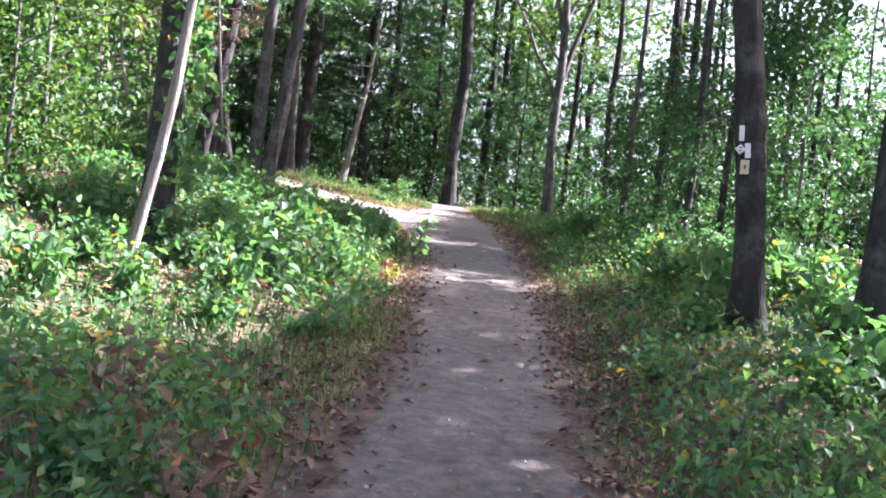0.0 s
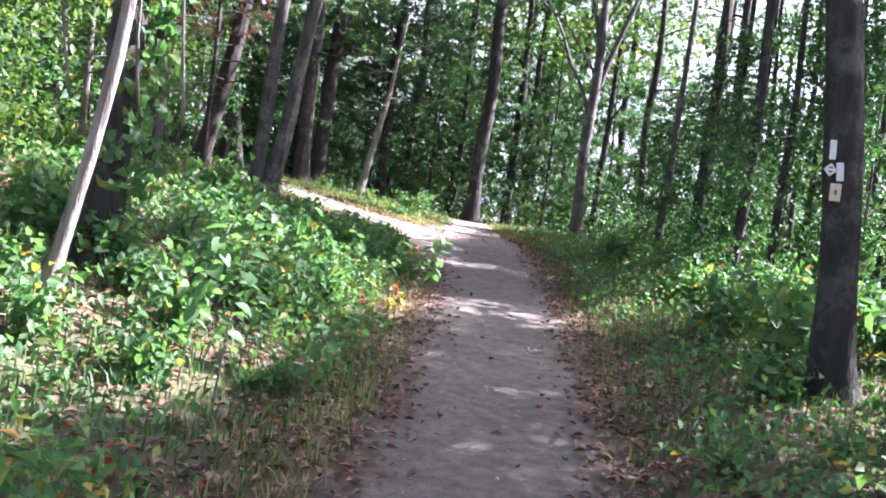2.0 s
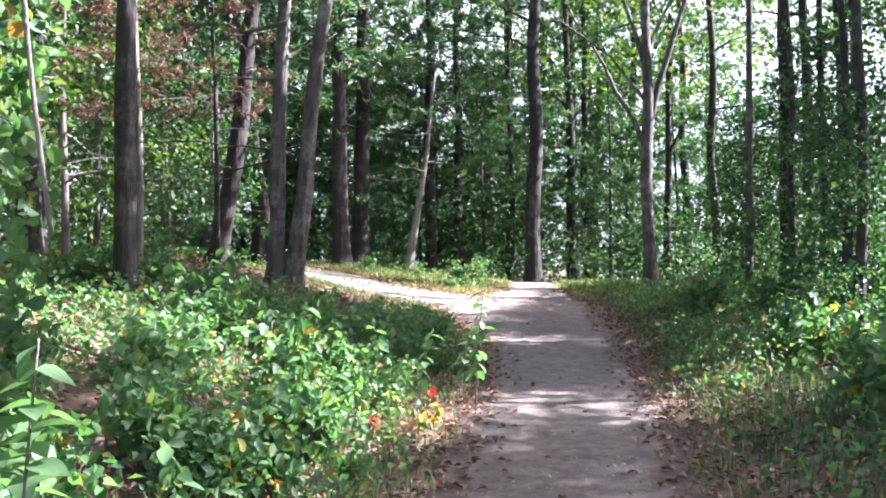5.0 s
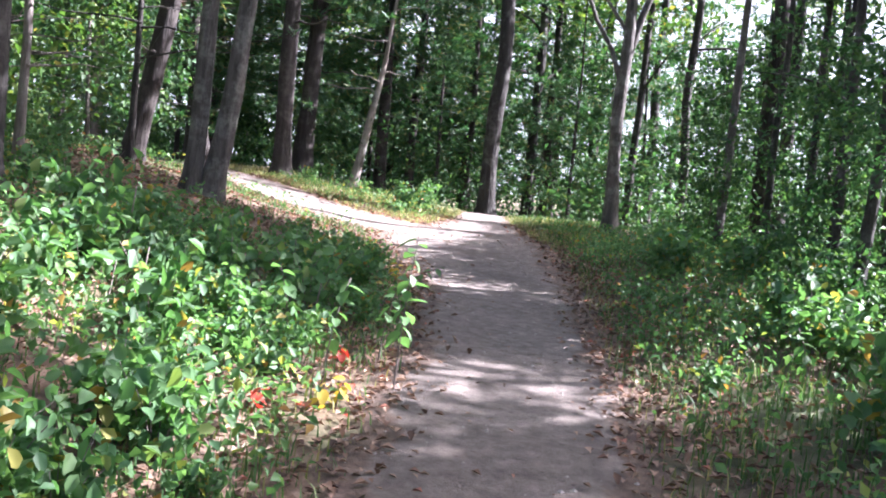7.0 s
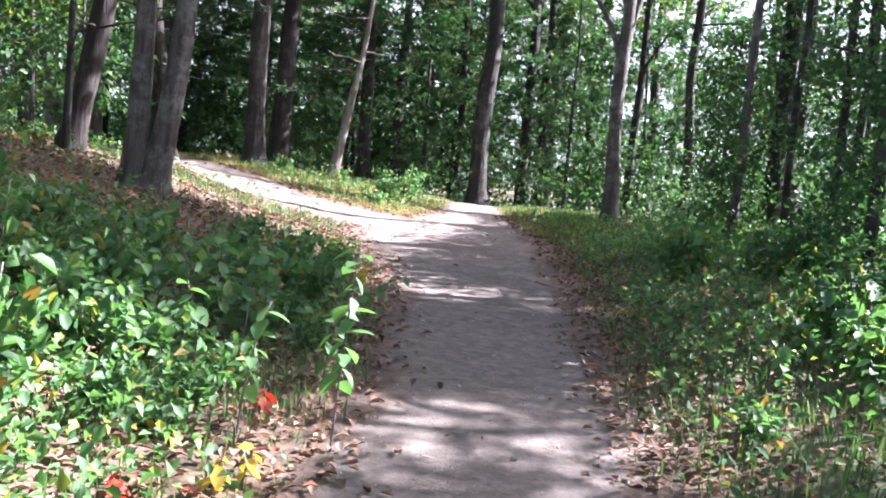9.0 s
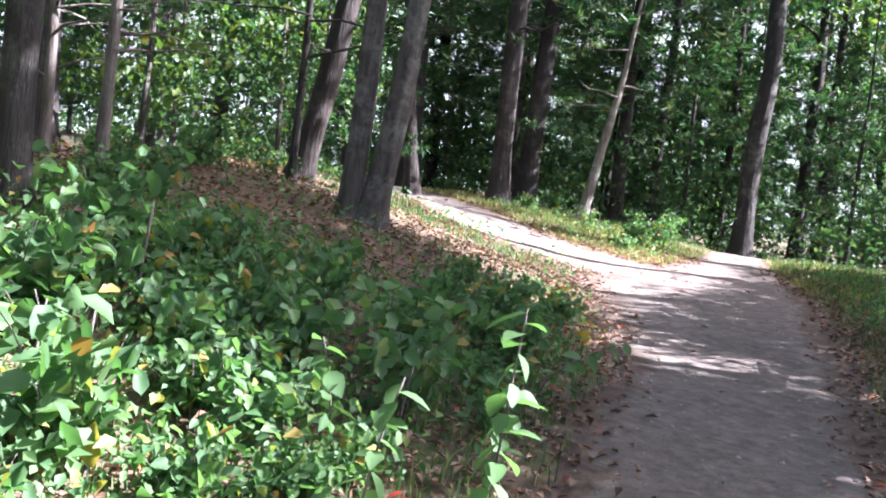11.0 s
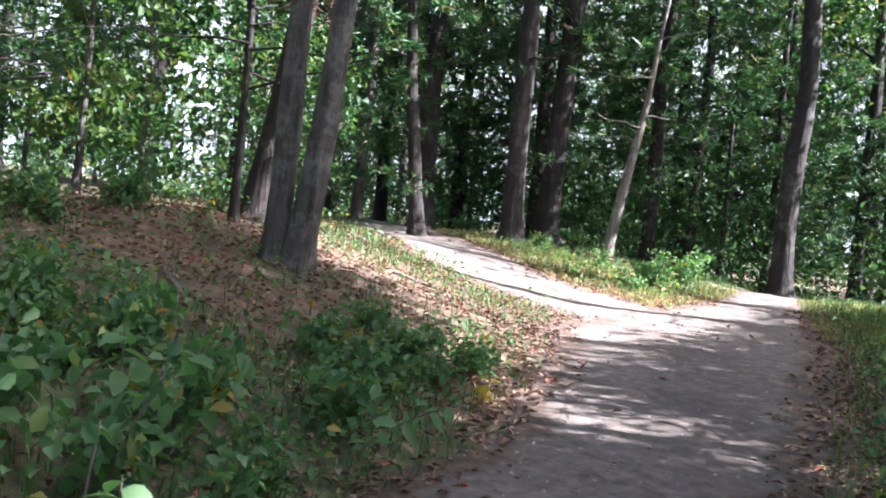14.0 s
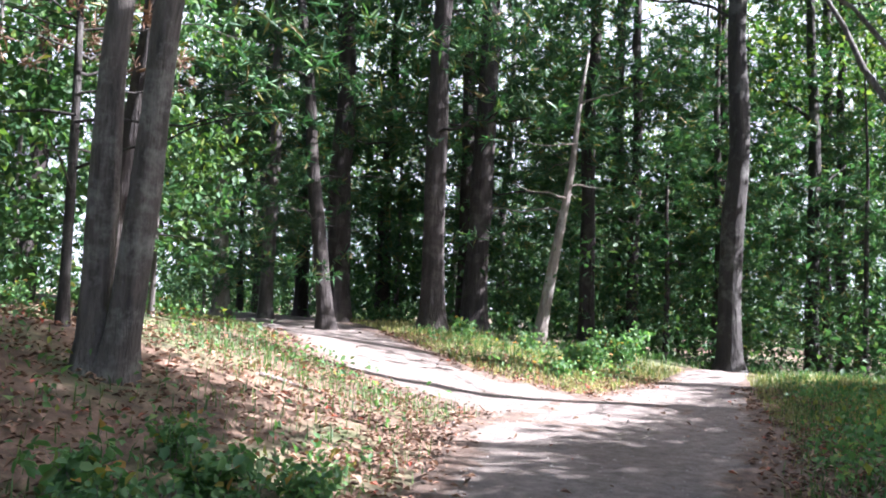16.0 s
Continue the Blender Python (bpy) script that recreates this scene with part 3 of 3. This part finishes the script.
tagged(new("distant_woods", leaf_mesh("distant_woods", rng, pts, 0.34, 0.6, M_DARKLEAF)), "hazy green wall of distant woodland foliage", "woods", kind="stuff")


brush = []
while len(brush) < 330:
    x, y = rnd.uniform(-24, 13), rnd.uniform(27, 38)
    if branch_off(x, y) > 2.0 and (y > 30 or abs(x - lerp(TRAIL, y)) > 1.8):
        brush.append((x, y, land(x, y) + 1.9 * rnd.random() ** 1.4))
pts = np.concatenate([np.array(c) + rng.normal(size=(130, 3)) * np.array([0.7, 0.7, 0.3]) for c in brush])
tagged(new("underbrush", leaf_mesh("underbrush", rng, pts, 0.13, 0.55, M_DARKLEAF)), "dark green thicket of brush under the pines", "brush", kind="stuff")


# glowing ring added to stand in for bright hazy sky beyond the wood
def build_backdrop():
    m, nt, p = material("sky_glow")
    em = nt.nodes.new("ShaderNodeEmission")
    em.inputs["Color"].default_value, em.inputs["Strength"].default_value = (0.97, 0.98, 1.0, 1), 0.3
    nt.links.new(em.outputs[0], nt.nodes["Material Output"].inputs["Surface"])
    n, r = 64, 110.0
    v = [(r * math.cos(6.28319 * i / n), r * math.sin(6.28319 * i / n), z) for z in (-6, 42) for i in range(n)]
    tagged(mesh_object("backdrop", v, [(i, (i + 1) % n, n + (i + 1) % n, n + i) for i in range(n)], m), "pale glowing ring standing in for bright hazy sky beyond the wood", "backdrop", kind="structure")


build_backdrop()


# ---- marks on the oak ----
base_z = oak.location.z


def slab(name, x, z, w, h, mat, parent, turn=0.0, depth=0.012, label="", y0=-0.128):
    bm = bmesh.new()
    bmesh.ops.create_cube(bm, size=1.0)
    bmesh.ops.scale(bm, vec=(w, depth, h), verts=bm.verts)
    bmesh.ops.bevel(bm, geom=bm.edges[:], offset=0.003, segments=1, affect="EDGES")
    bmesh.ops.rotate(bm, cent=(0, 0, 0), matrix=Matrix.Rotation(radians(turn), 3, "Y"), verts=bm.verts)
    me = bpy.data.meshes.new(name)
    bm.to_mesh(me)
    bm.free()
    me.materials.append(mat)
    ob = new(name, me)
    ob.parent = parent
    ob.location = (x, y0, z)
    return tagged(ob, label)


slab("blaze", -0.055 - 0.145 * 1.85, 2.26 - base_z, 0.042, 0.125, M_BLAZE, oak, -6, label="white painted trail blaze", y0=-0.132)
slab("blaze", -0.012 - 0.145 * 1.7, 2.125 - base_z, 0.045, 0.12, M_BLAZE, oak, -9, label="white painted trail blaze", y0=-0.142)
marker = slab("trail_marker", -0.072 - 0.145 * 1.7, 2.13 - base_z, 0.062, 0.062, M_BLAZE, oak, 45, label="white diamond trail marker", y0=-0.136)
for dz in (0.014, -0.012):
    slab("print", 0, dz, 0.024, 0.01, M_INK, marker, depth=0.004, y0=-0.008)
plate = slab("sign_plate", -0.04 - 0.145 * 1.55, 1.99 - base_z, 0.07, 0.115, M_PLATE, oak, -3, label="tan weathered sign plate", y0=-0.142)
slab("print", 0, 0.0, 0.018, 0.035, M_INK, plate, depth=0.004, y0=-0.008)

# ---- climbing vine on the bank oak ----
rng = np.random.default_rng(5)
n = 620
zz, aa = rng.uniform(0.6, 4.2, n), rng.normal(-0.3, 0.8, n)
rr = 0.15 + np.abs(rng.normal(0, 0.09, n))
vine = new("vine", leaf_mesh("vine", rng, np.stack([np.cos(aa) * rr + 0.03 * zz, np.sin(aa) * rr, zz], 1), 0.085, 0.75, M_SHRUB, 0.1, oval=True))
vine.parent = vine_oak
for x0, z0, ln in ((0.3, 3.6, 2.4), (0.45, 3.9, 2.8), (-0.3, 3.4, 2.2)):
    pts = [(x0 + 0.14 * math.sin(3.1 * u + x0 * 9), -0.15 + 0.1 * math.cos(4 * u), z0 - ln * u) for u in np.linspace(0, 1, 12)]
    tagged(mesh_object("vine_stem", *tube(pts, [0.012] * 12, 5), M_TWIG, vine_oak), "bare hanging vine stem")

# ---- undergrowth ----
def stuff(name, mesh, label, category):
    return tagged(new(name, mesh), label, category, kind="stuff")


def scatter(rng, count, keep, box):
    """Places on the land where keep(x, y, metres off the trail) beats a random draw."""
    out = []
    while len(out) < count:
        x, y = rng.uniform(box[0], box[1]), rng.uniform(box[2], box[3])
        if rng.random() < keep(x, y, trail_off(x, y)):
            out.append((x, y))
    return out


def thick(x, y):
    return ease(-0.25, 0.3, noise.noise((x * 0.55, y * 0.55, 2.0)) + 0.1)


def blades(name, rng, places, height, width, mat):
    n = len(places)
    p = np.array([(x, y, land(x, y) - 0.01) for x, y in places])
    a = rng.uniform(0, 2 * math.pi, n)
    h = height * rng.uniform(0.4, 1.3, n)
    side = np.stack([np.cos(a), np.sin(a), 0 * a], 1) * (width * rng.uniform(0.6, 1.3, n))[:, None]
    fall = np.stack([-np.sin(a), np.cos(a), 0 * a], 1) * (h * rng.normal(0, 0.55, n))[:, None]
    up = np.array([0, 0, 1.0]) * h[:, None]
    v = np.stack([p - side, p + side, p + side * 0.7 + fall * 0.35 + up * 0.65, p - side * 0.7 + fall * 0.35 + up * 0.65, p + fall + up * 0.95], 1).reshape(-1, 3)
    i = np.arange(n) * 5
    f = np.stack([i, i + 1, i + 2, i, i + 2, i + 3, i + 3, i + 2, i + 4], 1).reshape(-1, 3)
    return faced(name, v, f, mat)


rng = np.random.default_rng(11)
g = scatter(rng, 42000, lambda x, y, o: 0 if o < -0.04 else (3.0 if y < 4.8 and x < 0 else 1.0) * (0.15 + 0.85 * ease(0.0, 0.35, o)) * (1 - 0.75 * ease(1.2, 3.5, o)) * (0.25 + 0.75 * thick(x, y)) * (0.25 if x < -2.5 and 14.5 < y < 19 else 1), (-6.5, 5.5, 0.5, 27))
stuff("grass", blades("grass", rng, g, 0.14, 0.005, M_GRASS), "short green grass and weeds along the trail verges", "grass")
g = scatter(rng, 17000, lambda x, y, o: (0.7 if 0 < o < 0.45 and 5 < y < 8.5 and x < 0 else 0) + (1.0 if 0.0 < o < 1.8 and 21 < y < 25.6 and x > -9.5 else 0) + (0.12 if 0 < o < 0.5 and x > -2 else 0), (-10, 2, 3, 26))
stuff("dry_grass", blades("dry_grass", rng, g, 0.11, 0.005, M_DRYGRASS), "sun-bleached dry grass on the verge", "grass")


def low_leaves(places, height, rng):
    return [(x, y, land(x, y) + height * rng.random() ** 1.3) for x, y in places]


w = scatter(rng, 62000, lambda x, y, o: ease(0.02, 0.6, o) * (0.15 + 0.85 * thick(x + 9, y)) * (0.1 if x < -2.6 and 14 < y < 19.5 else 3.0 if y < 4.8 else 0.45 if y < 7.2 and x < 0 else 1) * (1 - 0.6 * ease(2.5, 5, o)) * (0.35 if y > 21 else 0.6), (-8, 6, 0.5, 24))
stuff("weeds", leaf_mesh("weeds", rng, low_leaves(w, 0.26, rng), 0.065, 0.6, M_SHRUB, 0.55), "low leafy weeds carpeting both banks", "weeds")
l = scatter(rng, 40000, lambda x, y, o: (0.004 if o < -0.38 else 0.1 if o < -0.18 else 0.55 if o < 0 else 1.0 if o < 0.6 else 0.45) * (0.25 if y < 4.8 and x < 0 and o > 0.3 else 1.5 if y < 8 and x < -1 else 1) * (1.3 if x < -2.4 and 13.5 < y < 19 else 1) * 0.6, (-8, 5.5, 0.5, 24))
stuff("fallen_leaves", leaf_mesh("fallen_leaves", rng, [(x, y, land(x, y) + 0.03 + 0.02 * rng.random()) for x, y in l], 0.062, 0.6, M_LITTER, 0.9, 0.35), "brown fallen oak leaves littering trail edges and bank", "leaf litter")
l = scatter(rng, 520, lambda x, y, o: (0.15 if o < -0.4 else 1.0) if o < -0.02 else 0, (-4, 2, 1, 24))
stuff("trail_debris", leaf_mesh("trail_debris", rng, [(x, y, land(x, y) + 0.034) for x, y in l], 0.035, 0.45, M_LITTER, 0.95, 0.3), "scattered twigs and leaf scraps on the dirt", "debris")
st = scatter(rng, 700, lambda x, y, o: 1.0 if o < 0.05 else 0, (-4, 2, 1, 24))
sv, sf = [], []
for x, y in st:
    r, k = 0.006 + 0.012 * rng.random() ** 2, len(sv)
    c = Vector((x, y, land(x, y) + 0.02))
    sv += [c + Vector(d) * r * rng.uniform(0.7, 1.3) for d in ((1, 0, 0), (0, 1, 0), (-1, 0, 0), (0, -1, 0), (0, 0, 0.8), (0, 0, -0.8))]
    sf += [(k + a, k + b, k + 4) for a, b in ((0, 1), (1, 2), (2, 3), (3, 0))] + [(k + b, k + a, k + 5) for a, b in ((0, 1), (1, 2), (2, 3), (3, 0))]
tagged(mesh_object("pebbles", sv, sf, M_STONE, smooth=False), "small grey pebbles embedded in the trail", "pebbles", kind="stuff")


# ---- shrubs: stems and foliage, a few shapes shared by many ----
def shrub_shape(rng, stems, height, leaf, each, mat):
    pts, stalks = [], []
    for _ in range(stems):
        a, ln = rng.uniform(0, 6.28), height * rng.uniform(0.6, 1.15)
        out = rng.uniform(0.1, 0.55) * height
        line = [(0.06 * math.cos(a) + math.cos(a) * out * u * u, 0.06 * math.sin(a) + math.sin(a) * out * u * u, ln * u - 0.03) for u in np.linspace(0, 1, 6)]
        v, f = tube(line, [0.006 * (1 - 0.6 * u) for u in np.linspace(0, 1, 6)], 4)
        me = bpy.data.meshes.new("stem")
        me.from_pydata([tuple(q) for q in v], [], f)
        me.materials.append(M_TWIG)
        stalks.append(me)
        for _ in range(each):
            u = rng.uniform(0.25, 1.02)
            b = np.array([np.interp(u * 5, range(6), [p[k] for p in line]) for k in range(3)])
            pts.append(b + rng.normal(size=3) * np.array([0.07, 0.07, 0.035]) * (0.7 + height))
    return stalks, leaf_mesh("foliage", rng, pts, leaf, 0.62, mat, 0.55, 0.18, oval=True)


SHAPES = [shrub_shape(rng, s, h, lf, e, M_SHRUB) for s, h, lf, e in ((9, 0.52, 0.105, 20), (11, 0.44, 0.085, 24), (8, 0.64, 0.12, 18), (12, 0.38, 0.075, 24), (9, 0.52, 0.1, 22))]


def shrub(x, y, size, shape, label):
    root = new("shrub")
    root.location, root.rotation_euler, root.scale = (x, y, land(x, y)), (0, 0, x * 7 + y * 3), (size, size, size * rnd.uniform(0.85, 1.15))
    tagged(root, label, "shrub", "undergrowth shrubs")
    for me in SHAPES[shape][0]:
        new("stem", me).parent = root
    new("foliage", SHAPES[shape][1]).parent = root


LEFT, RIGHT = "leafy green shrub in a sunny patch on the bank", "low green shrub at the shaded trail verge"
for x, y in scatter(rng, 100, lambda x, y, o: 0 if o < 0.35 else (0.15 if y < 4.5 else 0.3 if y < 7.2 else (1.0 if o < 2.6 else 0.35) if y < 13.5 else 0.1 if x < -2.6 else 0.7) * (0.3 + 0.7 * thick(x, y)), (-5.6, -0.8, 2.0, 18.0)):
    shrub(x, y, rng.uniform(0.55, 0.95) * (0.6 if trail_off(x, y) < 0.7 else 1), int(rng.integers(5)), LEFT)
for x, y in scatter(rng, 105, lambda x, y, o: 0 if o < 0.35 else 0.35 if o < 0.9 else 1.0, (0.6, 4.6, 5.0, 22.0)):
    shrub(x, y, rng.uniform(0.6, 1.1) * (0.6 if trail_off(x, y) < 0.8 else 1.1), int(rng.integers(5)), RIGHT)
for x, y in scatter(rng, 16, lambda x, y, o: 1.0 if 0.7 < o < 2.4 else 0, (-10, -2.6, 21.5, 26.5)):
    shrub(x, y, rng.uniform(0.5, 0.9), int(rng.integers(5)), "bright weedy shrub on the sunlit verge")


for x, y in scatter(rng, 45, lambda x, y, o: 1.0 if o > 2.2 and not (x > -5.6 and 14 < y < 19) else 0, (-8.5, -3.2, 7.0, 21.0)):
    shrub(x, y, rng.uniform(0.45, 0.85), int(rng.integers(5)), "dark leafy shrub in the shade up the bank")


for x, y, k in ((-2.3, 14.6, 0.8), (-2.6, 15.3, 0.7), (-2.25, 15.7, 0.6), (-2.9, 14.7, 0.75), (-2.0, 13.7, 0.7), (-3.1, 15.6, 0.6)):
    shrub(x, y, k, int(rng.integers(5)), "dark green shrub on the litter beside the fork")


# ---- broad-leaved seedlings whose leaves stand apart ----
def one_leaf(ln, wd):
    rows = [(0, 0.03), (0.18, 0.7), (0.42, 1.0), (0.66, 0.8), (0.86, 0.4), (1.0, 0.02)]
    v, f = [], []
    for u, k in rows:
        for s in (-1, 0, 1):
            v.append((s * k * wd / 2, u * ln, 0.12 * wd * abs(s) * k - 0.22 * ln * u * u))
    for i in range(len(rows) - 1):
        for s in (0, 1):
            f.append((3 * i + s, 3 * i + s + 1, 3 * i + s + 4, 3 * i + s + 3))
    return v, f


LEAVES = {}
for kind, mat in (("green", M_SHRUB), ("yellow", M_YELLOWLEAF), ("red", M_REDLEAF)):
    v, f = one_leaf(0.11, 0.075)
    me = bpy.data.meshes.new("leaf")
    me.from_pydata(v, [], f)
    me.materials.append(mat)
    me.polygons.foreach_set("use_smooth", [True] * len(me.polygons))
    LEAVES[kind] = me


def seedling(x, y, height, lean, leaves, kind, label, size=1.0):
    root = new("seedling")
    root.location = (x, y, land(x, y) - 0.02)
    tagged(root, label, "seedling", "broad-leaved seedlings")
    line = [(lean[0] * u * u, lean[1] * u * u, height * (u - 0.12 * u * u * (abs(lean[0]) + abs(lean[1])))) for u in np.linspace(0, 1, 8)]
    mesh_object("stem", *tube(line, [0.007 - 0.004 * k / 7 for k in range(8)], 6), M_TWIG, root)
    for k in range(leaves):
        u = 0.35 + 0.65 * (k + 0.5) / leaves
        ob = new("leaf", LEAVES[kind])
        ob.parent = root
        ob.location = [np.interp(u * 7, range(8), [p[i] for p in line]) for i in range(3)]
        ob.rotation_euler = (rnd.uniform(-0.9, 0.3), rnd.uniform(-0.5, 0.5), k * 2.4 + rnd.uniform(-0.4, 0.4))
        s = size * rnd.uniform(0.7, 1.25)
        ob.scale = (s, s, s)


TALL = "tall seedling with large pale green leaves"
for x, y, h, lean, n, s in ((-1.42, 5.8, 1.2, (0.12, -0.1), 26, 0.95), (-1.75, 6.2, 0.9, (0.15, 0.0), 20, 0.95), (-1.2, 6.6, 0.6, (0.2, 0.05), 14, 0.9), (-1.7, 7.4, 0.5, (-0.1, -0.1), 14, 0.8), (-2.3, 6.9, 0.55, (0.1, 0), 14, 0.9),
                         (-1.06, 10.9, 1.0, (0.05, -0.05), 20, 0.95), (-1.5, 10.9, 0.65, (0.1, 0), 12, 0.9), (-1.3, 11.6, 0.6, (0.1, -0.1), 12, 0.9), (-1.9, 11.4, 0.55, (-0.1, 0), 12, 0.9), (-1.65, 13.3, 0.5, (0.5, 0.1), 14, 0.8), (-2.2, 12.4, 0.6, (0, 0), 14, 0.9),
                         (1.35, 10.2, 0.35, (0, 0), 10, 0.8), (1.5, 11.6, 0.4, (-0.1, 0), 12, 0.8), (1.2, 12.4, 0.35, (0, 0.1), 10, 0.8), (1.7, 9.0, 0.4, (0, 0), 12, 0.8)):
    seedling(x, y, h, lean, n, "green", TALL, s * 1.1)
for x, y in ((-1.35, 10.2), (-1.28, 10.35), (-2.4, 13.2), (-3.3, 12.6), (-1.9, 15.2), (1.5, 10.7)):
    seedling(x, y, 0.2, (0.04, 0), 7, "yellow", "small seedling with yellow autumn leaves", 0.8)
for x, y in ((-1.6, 9.9), (-1.5, 4.9), (-3.9, 12.9), (-4.0, 13.1), (-1.5, 11.2), (-2.6, 10.6), (-1.1, 4.2)):
    seedling(x, y, 0.16, (0.03, 0), 7, "red", "small seedling with red autumn leaves", 0.75)
for x, y, h in ((-2.9, 10.8, 0.4), (-2.75, 10.9, 0.45), (-2.4, 10.6, 0.35), (-1.9, 12.0, 0.4), (-3.3, 11.8, 0.6)):
    root = tagged(mesh_object("dead_stalk", *tube([(0.05 * u, 0, h * u) for u in np.linspace(0, 1, 5)], [0.009, 0.008, 0.007, 0.006, 0.004], 6), M_TWIG), "bare broken grey stalk standing among shrubs", "stalk", "dead stalks")
    root.location = (x, y, land(x, y) - 0.02)
# withered weeds beside the trail
for x, y, h in ((-1.5, 3.6, 0.5), (-1.02, 3.15, 0.35)):
    root = tagged(new("withered_weed"), "withered brown weed with curled dry leaves", "weed")
    root.location = (x, y, land(x, y))
    mesh_object("stem", *tube([(0.05 * u, 0, h * u) for u in np.linspace(0, 1, 5)], [0.007, 0.006, 0.005, 0.004, 0.003], 5), M_TWIG, root)
    ob = new("dry_leaves", leaf_mesh("dry_leaves", rng, rng.normal(size=(70, 3)) * np.array([0.08, 0.08, 0.12]) + np.array([0.03, 0, h * 0.65]), 0.08, 0.5, M_LITTER, 0.1, 0.3))
    ob.parent = root
# fallen boughs on the floor
for x, y, ln, az in ((-4.6, 18.3, 1.2, 0.5), (-2.9, 24.6, 1.6, 2.9), (3.1, 12.6, 1.5, 0.4), (-4.4, 9.6, 2.2, 0.2), (1.4, 8.3, 0.8, 1.2), (-3.7, 14.2, 1.3, 2.4)):
    pts = []
    for u in np.linspace(0, 1, 9):
        px, py = x + math.cos(az) * ln * u, y + math.sin(az) * ln * u + 0.06 * math.sin(u * 7)
        pts.append((px, py, land(px, py) + 0.03))
    tagged(mesh_object("fallen_branch", *tube(pts, [0.022 * (1 - 0.7 * k / 8) for k in range(9)], 7, 0.2), M_TWIG), "fallen grey branch lying on the forest floor", "branch", "fallen branches")
